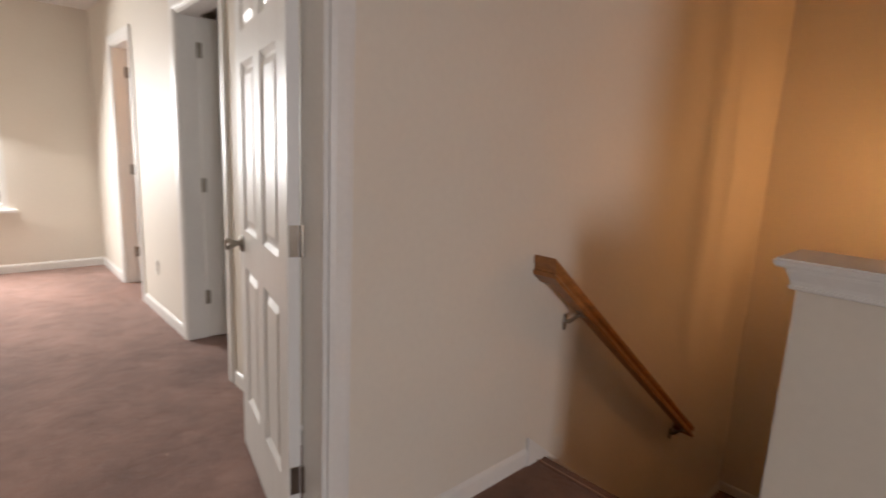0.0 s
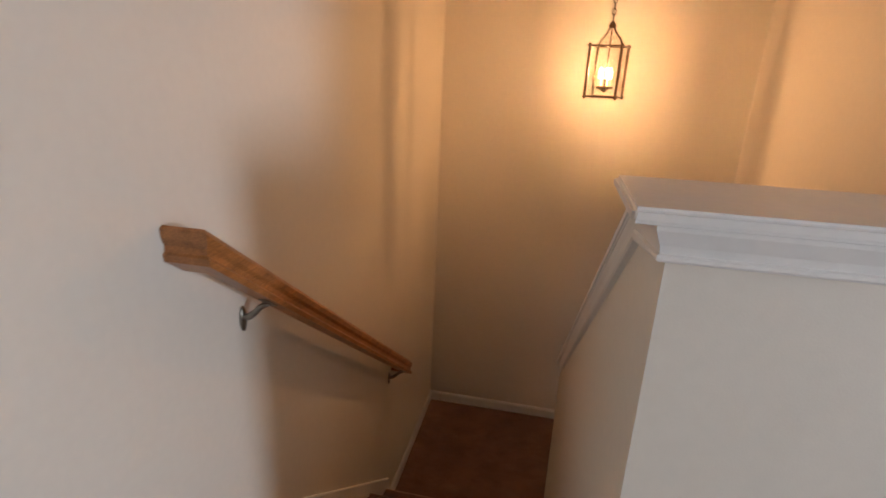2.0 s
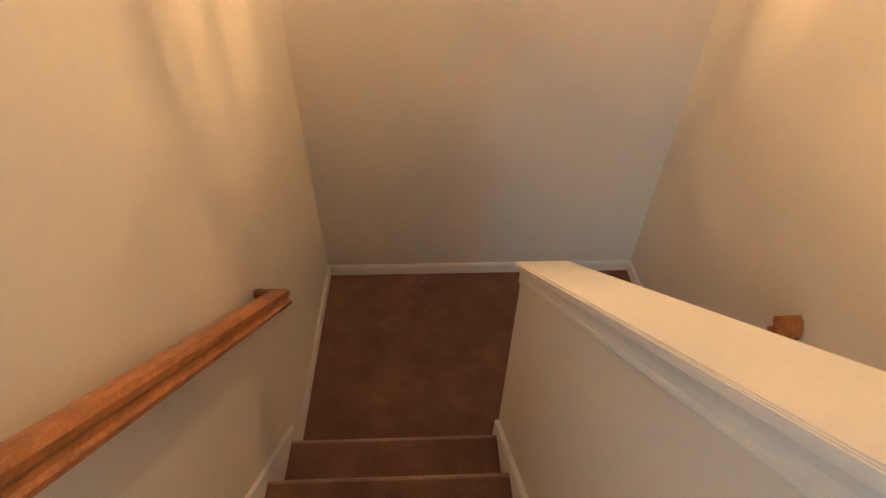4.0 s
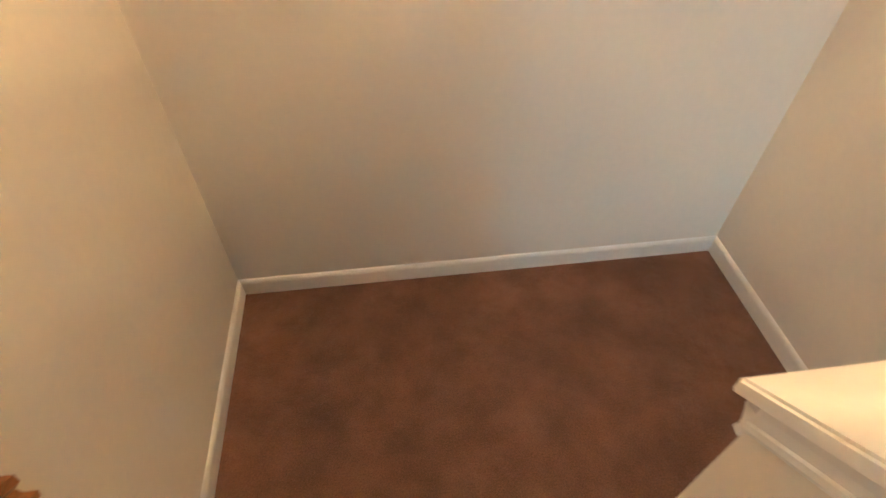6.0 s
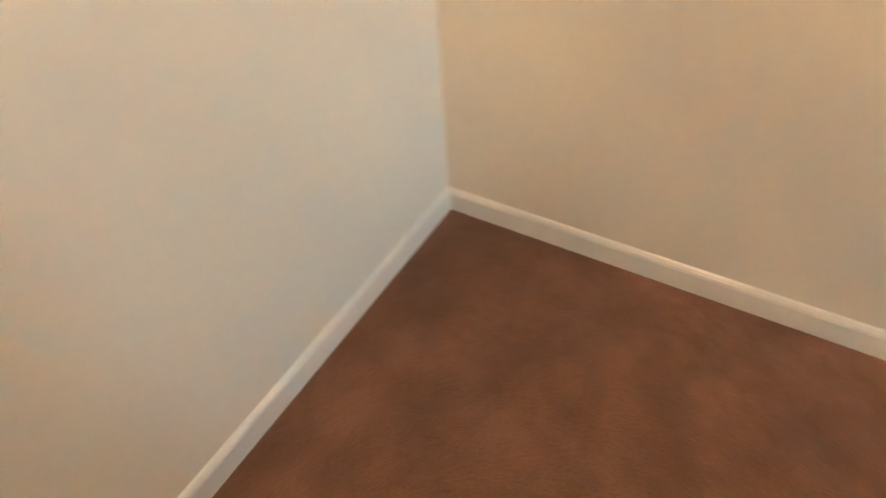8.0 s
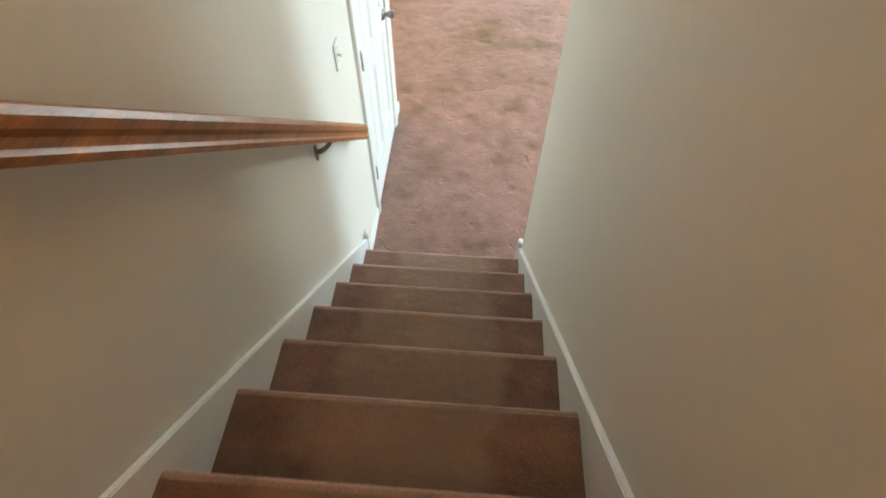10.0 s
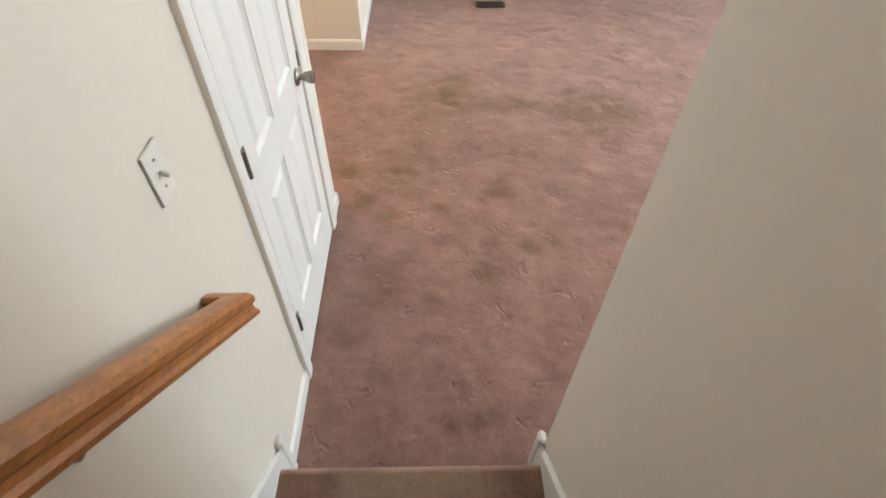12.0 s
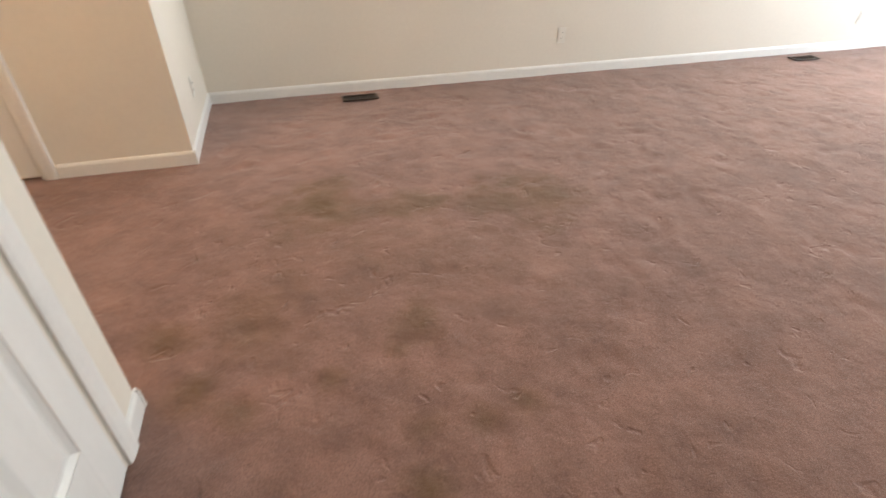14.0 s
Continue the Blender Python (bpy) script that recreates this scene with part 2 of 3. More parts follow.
def part(name, bm, material, parent=None, label="", smooth=False):
    me = bpy.data.meshes.new(name)
    bm.to_mesh(me)
    bm.free()
    me.materials.append(material)
    if smooth:
        for p in me.polygons:
            p.use_smooth = True
    ob = new(name, me)
    if parent is not None:
        ob.parent = parent
    if label:
        ob["label"] = label
    return ob


def solid(name, boxes, material, label, category, kind="structure", w=0.0):
    bm = bmesh.new()
    for lo, hi in boxes:
        box(bm, lo, hi)
    if w:
        bevel(bm, w)
    return tagged(part(name, bm, material), label, category, kind=kind)


def thing(name, label, category, group="", kind=""):
    return tagged(new(name), label, category, group, kind)


# ---------- levels and plan ----------
UP, LOW, TOP, LOWTOP = 1.26, -1.68, 3.70, 0.95      # hall floor, lower floor, upper ceiling, lower ceiling
RISE, GO1, GO2 = 0.21, 0.262, 0.2435
NOSE1, NOSE2 = -1.198, -1.336                       # lowest nosing of the upper flight, landing nosing
XR, XA, XB = 1.87, 0.902, 1.008                     # outer wall, two faces of the dividing wall
YN, YE = -3.25, -7.10                               # bedroom side wall, far wall of the lower room

# walls of the stairwell and hall
solid("wall_west", [((-0.12, -2.72, LOW), (0, 0, TOP)), ((-0.12, -3.545, LOWTOP), (0, -2.72, TOP)), ((-0.12, -7.0, LOWTOP), (0, -4.36, TOP)), ((-0.12, -4.36, 3.31), (0, -3.545, TOP)), ((-0.12, -4.36, LOWTOP), (0, -3.545, UP - 0.02))], WALL, "cream painted stairwell wall with a bedroom doorway", "wall")
solid("wall_north", [((-0.12, 0, LOW), (2.0, 0.12, TOP))], WALL, "cream painted wall above the stair landing", "wall")
solid("wall_east", [((XR, -4.48, LOW), (2.0, -4.27, 0.95)), ((XR, -3.54, LOW), (2.0, 0, 0.95)), ((XR, -4.27, 0.37), (2.0, -3.54, 0.95)), ((XR, -2.95, 0.95), (2.0, 0, TOP)), ((XR, -7.0, 0.95), (2.0, -4.5, TOP)), ((XR, -4.5, 0.95), (2.0, -2.95, UP - 0.02)), ((XR, -4.5, 3.31), (2.0, -2.95, TOP))], WALL, "cream painted wall beside the lower stairs, with a closet doorway", "wall")
bm = bmesh.new()
prism(bm, [(-1.13, -0.3), (-1.13, 1.11), (-2.60, 2.262), (-2.60, 2.318), (-2.815, 2.318), (-2.815, UP - 0.3), (-3.09, LOWTOP), (-3.09, LOW), (-1.13, LOW)], "x", XA, XB)
tagged(part("wall_divider", bm, WALL), "cream half wall between the two stair flights", "wall", kind="structure")
solid("wall_guard", [((XB, -2.815, UP - 0.3), (XR, -2.60, 2.318))], WALL, "cream half wall guarding the stairwell", "wall")
solid("wall_hall_end", [((0, -5.42, UP), (XR, -5.3, TOP))], WALL, "plain cream wall at the end of the hall", "wall")
solid("ceiling_upper", [((-5.1, -7.1, TOP), (2.0, 0.12, TOP + 0.1))], CEIL, "white painted upper ceiling", "ceiling")
solid("ceiling_lower", [((-5.7, -7.2, LOWTOP), (3.6, -3.09, LOWTOP + 0.05)), ((XB, -3.09, LOWTOP), (XR, -2.70, LOWTOP + 0.05))], CEIL, "white painted ceiling of the lower room", "ceiling")

# room east of the hall, lit by its own window
solid("wall_east_room", [((2.0, -2.95, UP), (5.4, -2.83, TOP)), ((2.0, -6.62, UP), (5.4, -6.5, TOP)), ((5.4, -4.45, UP), (5.52, -2.83, TOP)), ((5.4, -6.62, UP), (5.52, -5.6, TOP)), ((5.4, -5.6, UP), (5.52, -4.45, 2.0)), ((5.4, -5.6, 3.35), (5.52, -4.45, TOP))], WALL, "cream walls of the room across the hall, with a window", "wall")
solid("ceiling_east", [((2.0, -6.62, TOP), (5.52, -2.83, TOP + 0.1))], CEIL, "white painted ceiling of the room across the hall", "ceiling")
solid("floor_east", [((XR, -4.5, UP - 0.02), (2.0, -2.95, UP - 0.003)), ((2.0, -6.62, UP - 0.25), (5.52, -2.83, UP - 0.003))], CARPET_BED, "mauve carpet in the room across the hall", "floor")

# bedroom shell
solid("wall_bedroom_side", [((-1.55, YN, UP), (-0.12, YN + 0.12, TOP)), ((-3.40, YN, UP), (-2.28, YN + 0.12, TOP)), ((-4.95, YN, UP), (-4.05, YN + 0.12, TOP)), ((-2.28, YN, 3.29), (-1.55, YN + 0.12, TOP)), ((-4.05, YN, 3.29), (-3.40, YN + 0.12, TOP))], WALL, "cream bedroom wall with two doorways", "wall")
solid("wall_bedroom_end", [((-5.07, -3.97, UP), (-4.95, -1.2, TOP)), ((-5.07, -7.0, UP), (-4.95, -5.12, TOP)), ((-5.07, -5.12, UP), (-4.95, -3.97, 1.85)), ((-5.07, -5.12, 3.35), (-4.95, -3.97, TOP))], WALL, "cream bedroom wall with a window", "wall")
solid("wall_bedroom_back", [((-5.07, -7.12, UP), (-0.0, -7.0, TOP))], WALL, "plain cream bedroom wall", "wall")
solid("wall_closet", [((-5.0, -1.3, UP), (-0.12, -1.2, TOP)), ((-2.9, -3.13, UP), (-2.8, -1.3, TOP))], WALL, "plain cream closet wall", "wall")

# lower room shell
solid("wall_far", [((-5.7, YE - 0.12, LOW), (3.5, YE, -0.70)), ((-5.7, YE - 0.12, 0.65), (3.5, YE, LOWTOP)), ((-5.7, YE - 0.12, -0.70), (-3.57, YE, 0.65)), ((-2.47, YE - 0.12, -0.70), (0.005, YE, 0.65)), ((1.705, YE - 0.12, -0.70), (3.5, YE, 0.65))], WALL, "cream far wall of the lower room with two windows", "wall")
solid("wall_lower_north", [((-5.7, -3.09, LOW), (XA, -2.97, LOWTOP))], WALL, "cream wall under the stairs", "wall")
solid("wall_patio", [((-5.72, -3.09, LOW), (-5.6, -4.1, LOWTOP)), ((-5.72, YE, LOW), (-5.6, -6.3, LOWTOP)), ((-5.72, -6.3, 0.4), (-5.6, -4.1, LOWTOP))], WALL, "cream wall with a wide glazed opening", "wall")
solid("wall_stub", [((1.87, YE, LOW), (2.60, -6.16, LOWTOP)), ((3.34, YE, LOW), (3.6, -6.16, LOWTOP)), ((2.60, YE, 0.37), (3.34, -6.16, LOWTOP)), ((2.60, YE, LOW), (3.34, -6.30, 0.37))], WALL, "cream projecting wall beside the entry alcove", "wall")
solid("wall_alcove", [((2.0, -4.48, LOW), (3.6, -4.36, LOWTOP)), ((3.5, -6.16, LOW), (3.62, -4.48, LOWTOP))], WALL, "plain cream alcove wall", "wall")

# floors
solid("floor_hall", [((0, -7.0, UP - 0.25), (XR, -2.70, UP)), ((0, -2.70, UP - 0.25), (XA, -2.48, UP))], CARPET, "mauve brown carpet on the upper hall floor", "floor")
solid("floor_bedroom", [((-5.0, -7.0, UP - 0.25), (-0.12, -1.2, UP - 0.003)), ((-0.12, -4.36, UP - 0.02), (0.0, -3.545, UP - 0.003))], CARPET_BED, "mauve carpet on the bedroom floor", "floor")
NX, NY = 372, 168
gx, gy = np.meshgrid(np.linspace(-5.7, 3.6, NX + 1), np.linspace(YE - 0.1, -2.9, NY + 1), indexing="ij")
gz = np.array([[0.006 * noise.noise(Vector((x * 1.6, y * 1.6, 3))) + 0.004 * noise.noise(Vector((x * 5, y * 4, 9))) for y in gy[0]] for x in gx[:, 0]])
rng = np.random.default_rng(7)
for _ in range(420):
    # trodden dents with a raised lip on one side
    px, py, a, ln = rng.uniform(-3.2, 1.75), rng.uniform(-6.8, -3.2), rng.uniform(0, 6.28), rng.uniform(0.03, 0.075)
    u, v = (gx - px) * math.cos(a) + (gy - py) * math.sin(a), -(gx - px) * math.sin(a) + (gy - py) * math.cos(a)
    v = v + 4.0 * u * u
    e = np.exp(-(u / ln) ** 2)
    gz += e * rng.uniform(0.3, 1.0) * (-0.010 * np.exp(-(v / 0.028) ** 2) + 0.007 * np.exp(-((v - 0.045) / 0.024) ** 2))
gz = np.clip(gz, -0.016, 0.012)
bm = bmesh.new()
vs = [[bm.verts.new((gx[i, j], gy[i, j], LOW + gz[i, j])) for j in range(NY + 1)] for i in range(NX + 1)]
for i in range(NX):
    for j in range(NY):
        bm.faces.new((vs[i][j], vs[i + 1][j], vs[i + 1][j + 1], vs[i][j + 1]))
tagged(part("floor_lower", bm, CARPET_LOW, smooth=True), "worn stained mauve carpet in the empty lower room", "floor", kind="structure")

# ---------- stairs ----------


def step_outline(y, z, depth, way, low):
    """Side outline of one carpeted step; y, z its nosing, way +1 when the tread runs towards +y."""
    pts = [(y + way * depth, z), (y + way * depth, low), (y + way * 0.028, low), (y + way * 0.024, z - 0.048)]
    for k in range(7):
        a = radians(-100 + 190 * k / 6)
        pts.append((y + way * (0.022 - 0.022 * math.cos(a)), z - 0.024 + 0.024 * math.sin(a)))
    return pts


def paint_lit_nosing(ob, y, z):
    """Paints the light caught along the rounded nosing as paler pile."""
    ob.data.materials.append(LIT_NOSING)
    for p in ob.data.polygons:
        if abs(p.center.y - y) < 0.026 and z - 0.03 < p.center.z < z - 0.0005 and abs(p.normal.x) < 0.5:
            p.material_index = 1


upper_stairs = thing("upper_stairs", "upper stair flight in mauve brown carpet", "staircase")
for k in range(1, 7):
    y = NOSE1 - GO1 * (k - 1)
    bm = bmesh.new()
    prism(bm, step_outline(y, k * RISE + 0.001 * k, GO1 + 0.02 if k < 6 else 0.03, -1, k * RISE - 0.30), "x", 0.018, XA - 0.02)
    paint_lit_nosing(part("step", bm, CARPET, upper_stairs), y, k * RISE + 0.001 * k)
lower_stairs = thing("lower_stairs", "lower stair flight in mauve brown carpet", "staircase")
for k in range(1, 8):
    y = NOSE2 - GO2 * k
    bm = bmesh.new()
    prism(bm, step_outline(y, -k * RISE, GO2 + 0.03, 1, max(-k * RISE - 0.30, LOW - 0.02)), "x", XB + 0.016, XR - 0.016)
    paint_lit_nosing(part("step", bm, CARPET_FLIGHT, lower_stairs), y, -k * RISE)
bm = bmesh.new()
prism(bm, step_outline(NOSE2, 0, -NOSE2, 1, -0.26), "x", XB + 0.016, XR)
box(bm, (0, NOSE1 - 0.05, -0.26), (XB + 0.016, 0, 0))
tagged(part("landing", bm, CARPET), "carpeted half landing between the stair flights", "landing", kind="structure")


def skirt(name, x0, x1, ys, zs, h, parent):
    bm = bmesh.new()
    prism(bm, [(ys[0], zs[0] + h), (ys[1], zs[1] + h), (ys[1], zs[1] - 0.30), (ys[0], zs[0] - 0.30)], "x", x0, x1)
    bevel(bm, 0.003, 2)
    return part(name, bm, TRIM, parent, "white painted skirt board")


S1, S2 = RISE / GO1, RISE / GO2
skirt("skirt_board", 0.0, 0.018, (NOSE1 + 0.06, -2.60), (0.21 - S1 * 0.06, 0.21 + S1 * (NOSE1 + 2.60)), 0.055, upper_stairs)
skirt("skirt_board", XA - 0.020, XA, (NOSE1 + 0.06, -2.70), (0.21 - S1 * 0.06, 0.21 + S1 * (NOSE1 + 2.70)), 0.055, upper_stairs)
for x0, x1 in ((XB, XB + 0.018), (XR - 0.018, XR)):
    skirt("skirt_board", x0, x1, (NOSE2 + 0.05, -3.10), (S2 * 0.05, -S2 * (3.10 + NOSE2)), 0.06, lower_stairs)
    bm = bmesh.new()
    box(bm, (x0 - 0.003, -3.125, LOW), (x1 + 0.003, -3.085, LOW + 0.27))
    bevel(bm, 0.006, 3)
    part("end_block", bm, TRIM, lower_stairs)

# ---------- half wall cap ----------
cap = thing("half_wall_cap", "white painted wooden cap and moulding on the stairwell half wall", "wall cap")
bm = bmesh.new()
box(bm, (0.848, -2.840, 2.317), (XR, -2.606, 2.339))
bevel(bm, 0.006, 3)
part("level_cap", bm, TRIM, cap)
bm = bmesh.new()
prism(bm, [(-1.105, 1.134), (-2.612, 2.306), (-2.612, 2.280), (-1.105, 1.108)], "x", 0.878, 1.052)
bevel(bm, 0.004, 2)
part("sloped_cap", bm, TRIM, cap)
COVE = [(0.0, 0.0), (0.020, 0.0), (0.020, -0.006), (0.016, -0.012), (0.011, -0.022), (0.009, -0.034), (0.012, -0.037), (0.012, -0.043), (0.0, -0.045)]
APRON = [(0.0, 0.0), (0.022, 0.0), (0.0215, -0.010), (0.018, -0.024), (0.013, -0.044), (0.011, -0.062), (0.015, -0.065), (0.015, -0.074), (0.012, -0.080), (0.0, -0.083)]
for x, sd in ((XA, -1), (XB, 1)):
    bm = bmesh.new()
    runs = [[(x + sd * d * k, y, z + h) for d, h in APRON] for y, z, k in ((-1.13, 1.150, 0.5), (-1.7, 1.594, 1), (-2.628, 2.316, 1))]
    if sd < 0:
        runs.append([(x - d, -2.815 - d, 2.317 + h * 0.62) for d, h in APRON])
    sweep(bm, runs)
    part("side_moulding", bm, TRIM, cap)
bm = bmesh.new()
sweep(bm, [[(XA - d, -2.815 - d, 2.317 + h * 0.62) for d, h in APRON], [(XR, -2.815 - d, 2.317 + h * 0.62) for d, h in APRON]])
part("crown_moulding", bm, TRIM, cap)
bm = bmesh.new()
sweep(bm, [[(x, -1.13 + d * 0.8, 1.10 + h) for d, h in COVE] for x in (XA - 0.004, XB + 0.004)])
part("end_moulding", bm, TRIM, cap)

# ---------- baseboards ----------
BASE = [(0, 0), (0.011, 0), (0.011, 0.062), (0.009, 0.070), (0.005, 0.077), (0.0, 0.081)]


def baseboard(name, a, b, z, n):
    """Moulded board along the floor line a-b; n points into the room."""
    bm = bmesh.new()
    sweep(bm, [[(p[0] + n[0] * d, p[1] + n[1] * d, z - 0.004 + h) for d, h in BASE] for p in (a, b)])
    return tagged(part(name, bm, TRIM), "white painted baseboard along the carpet", "baseboard", kind="structure")


for a, b, z, n in (((0, 0), (XR, 0), 0, (0, -1)), ((0, 0), (0, NOSE1 + 0.06), 0, (1, 0)), ((XR, 0), (XR, NOSE2 + 0.05), 0, (-1, 0)),
                   ((XA, -1.13), (XB, -1.13), 0, (0, 1)), ((XB, -1.13), (XB, NOSE2 + 0.05), 0, (1, 0)),
                   ((0, -2.60), (0, -3.445), UP, (1, 0)), ((0, -4.45), (0, -5.3), UP, (1, 0)), ((XA, -2.815), (XR, -2.815), UP, (0, -1)),
                   ((XR, -3.125), (XR, -3.47), LOW, (-1, 0)), ((XR, -4.345), (XR, -4.494), LOW, (-1, 0)), ((XR - 0.014, -4.48), (3.5, -4.48), LOW, (0, -1)),
                   ((1.856, -6.16), (2.53, -6.16), LOW, (0, 1)), ((1.87, -6.146), (1.87, YE), LOW, (-1, 0)), ((-5.6, YE), (1.87, YE), LOW, (0, 1)),
                   ((XA, -3.09), (-5.6, -3.09), LOW, (0, -1)), ((XB, -3.104), (XB, -3.125), LOW, (1, 0)), ((XB, -3.09), (XA - 0.1, -3.09), LOW, (0, -1)),
                   ((-0.12, YN), (-1.48, YN), UP, (0, -1)), ((-2.35, YN), (-3.33, YN), UP, (0, -1)), ((-4.12, YN), (-4.95, YN), UP, (0, -1)), ((-4.95, YN), (-4.95, -7.0), UP, (1, 0))):
    baseboard("baseboard", a, b, z, n)

# ---------- doors ----------


def door(name, w, h, label, group="six panel doors"):
    """Six panel door: origin at the hinge edge on the floor, leaf along +x, faces at y = 0 and y = 0.035."""
    root = thing(name, label, "door", group)
    t, st, mid = 0.035, 0.105, 0.095
    rails = [(0.0, 0.235), (0.80, 0.945), (1.56, 1.67), (h - 0.115, h)]
    bm = bmesh.new()
    for x0, x1 in ((0, st), (w / 2 - mid / 2, w / 2 + mid / 2), (w - st, w)):
        box(bm, (x0, 0, 0.0), (x1, t, h))
    for z0, z1 in rails:
        for x0, x1 in ((st, w / 2 - mid / 2), (w / 2 + mid / 2, w - st)):
            box(bm, (x0 - 0.002, 0.0004, z0), (x1 + 0.002, t - 0.0004, z1))
    leaf = part("leaf", bm, DOOR, root)
    for (_, z0), (z1, _) in zip(rails, rails[1:]):
        for x0, x1 in ((st, w / 2 - mid / 2), (w / 2 + mid / 2, w - st)):
            bm = bmesh.new()
            rings = []
            for y in (0.0, t):
                s = 1 if y == 0 else -1
                rings.append([[(x0 + e, y + s * dy, z0 + e), (x1 - e, y + s * dy, z0 + e), (x1 - e, y + s * dy, z1 - e), (x0 + e, y + s * dy, z1 - e)] for e, dy in ((-0.001, 0.002), (0.014, 0.013), (0.024, 0.013), (0.046, 0.004), (0.048, 0.0035))])
            sweep(bm, rings[0][::-1] + rings[1])
            part("panel", bm, DOOR, leaf)
    for z in (0.27, h / 2 + 0.0, h - 0.19):
        bm = bmesh.new()
        tube(bm, [(-0.004, -0.006, z - 0.045), (-0.004, -0.006, z + 0.045)], 0.007, 10)
        box(bm, (-0.006, -0.003, z - 0.044), (0.020, 0.0015, z + 0.044))
        box(bm, (-0.0025, 0.004, z - 0.045), (0.001, 0.031, z + 0.045))
        part("hinge", bm, NICKEL, root, "nickel butt hinge", smooth=False)
    bm = bmesh.new()
    box(bm, (w - 0.006, -0.005, 0.895), (w + 0.006, 0.0, 0.955))
    bevel(bm, 0.002)
    part("latch_plate", bm, NICKEL, root, "nickel latch plate")
    for y, s in ((0, -1), (t, 1)):
        m = Matrix.Translation((w - 0.062, y, 0.885)) @ Euler((radians(90) * -s, 0, 0)).to_matrix().to_4x4()
        bm = bmesh.new()
        lathe(bm, [(0.0, 0.0), (0.032, 0.0), (0.033, 0.004), (0.028, 0.010), (0.012, 0.013), (0.011, 0.024), (0.018, 0.034), (0.023, 0.052), (0.0235, 0.062), (0.021, 0.065), (0.016, 0.062), (0.0, 0.061)], m)
        part("knob", bm, NICKEL, root, "round brushed nickel knob", smooth=True)
    return root


def casing(name, m, w, h, depth=0.12, cw=0.066):
    """Casing and jambs of an opening w wide along +x, wall face at y = 0, wall behind towards +y."""
    root = thing(name, "white painted door casing", "door casing", kind="structure")
    prof = [(0, 0), (0, -0.010), (cw * 0.25, -0.015), (cw * 0.8, -0.018), (cw, -0.016), (cw, 0)]
    e = 0.004
    for s, x in ((-1, e), (1, w - e)):
        bm = bmesh.new()
        sweep(bm, [[(x + s * a, b, z + (a if z else 0)) for a, b in prof] for z in (0.0, h)])
        part("side_casing", bm, TRIM, root)
    bm = bmesh.new()
    sweep(bm, [[(x + s * a, b, h + a) for a, b in prof] for s, x in ((-1, e), (1, w - e))])
    part("head_casing", bm, TRIM, root)
    for lo, hi in (((0, 0.001, 0), (0.018, depth, h)), ((w - 0.018, 0.001, 0), (w, depth, h)), ((0.018, 0.001, h - 0.018), (w - 0.018, depth, h))):
        bm = bmesh.new()
        box(bm, lo, hi)
        part("jamb", bm, TRIM, root)
    root.matrix_world = m
    return root


# lower closet door, closed, hinged beside the stairs
casing("door_casing_1", pose(XR, -3.52, LOW, 0, 0, -90), 0.77, 2.05)
closet = door("closet_door", 0.725, 2.025, "closed white six panel closet door with nickel knob")
closet.matrix_world = pose(XR - 0.004, -3.541, LOW + 0.012, 0, 0, -90)
# bedroom door, swung open into the bedroom
casing("door_casing_2", pose(0, -4.36, UP, 0, 0, 90), 0.815, 2.05)
bed = door("bedroom_door", 0.765, 2.025, "open white six panel bedroom door with nickel knob")
bed.matrix_world = pose(-0.118, -3.57, UP + 0.012, 0, 0, 168)
# bedroom closet, leaf swung inwards
casing("door_casing_3", pose(-2.28, YN, UP), 0.73, 2.03)
wic = door("bedroom_closet_door", 0.68, 2.0, "white closet door standing open inwards in shade")
wic.matrix_world = pose(-2.245, YN + 0.115, UP + 0.012, 0, 0, 80)
# bathroom door beyond
casing("door_casing_4", pose(-4.05, YN, UP), 0.65, 2.03)
bath = door("bathroom_door", 0.60, 2.0, "white bathroom door standing ajar in warm lamp light")
bath.matrix_world = pose(-4.02, YN + 0.10, UP + 0.012, 0, 0, 55)
# entry alcove door
casing("door_casing_5", pose(3.34, -6.16, LOW, 0, 0, 180), 0.74, 2.05, 0.14)
entry = door("entry_closet_door", 0.69, 2.025, "closed white six panel door in the alcove")
entry.matrix_world = pose(3.317, -6.175, LOW + 0.012, 0, 0, 180)


# ---------- windows ----------


def window(name, m, w, h, label):
    """Frame, sashes, panes and sill: x along the wall, z up, y into the wall."""
    root = thing(name, label, "window", kind="structure")
    bm = bmesh.new()
    for lo, hi in (((0, 0, 0), (0.05, 0.10, h)), ((w - 0.05, 0, 0), (w, 0.10, h)), ((0.05, 0, 0), (w - 0.05, 0.10, 0.05)), ((0.05, 0, h - 0.05), (w - 0.05, 0.10, h)), ((0.05, 0.03, h / 2 - 0.02), (w - 0.05, 0.08, h / 2 + 0.02))):
        box(bm, lo, hi)
    part("window_frame", bm, TRIM, root)
    for z0, z1 in ((0.05, h / 2 - 0.02), (h / 2 + 0.02, h - 0.05)):
        bm = bmesh.new()
        box(bm, (0.05, 0.05, z0), (w - 0.05, 0.056, z1))
        part("pane", bm, GLASS, root).visible_shadow = False
    bm = bmesh.new()
    box(bm, (-0.06, -0.05, -0.03), (w + 0.06, 0.10, 0.0))
    bevel(bm, 0.005)
    part("window_sill", bm, TRIM, root)
    root.matrix_world = m
    return root


window("window_1", pose(-4.95, -5.12, 1.85, 0, 0, 90), 1.15, 1.50, "white framed sash window in the bedroom")
window("window_2", pose(5.4, -4.45, 2.0, 0, 0, -90), 1.15, 1.35, "white framed sash window in the room across the hall")
window("window_3", pose(-5.6, -6.3, LOW + 0.02, 0, 0, 90), 2.2, 2.05, "wide white framed glazed patio opening")

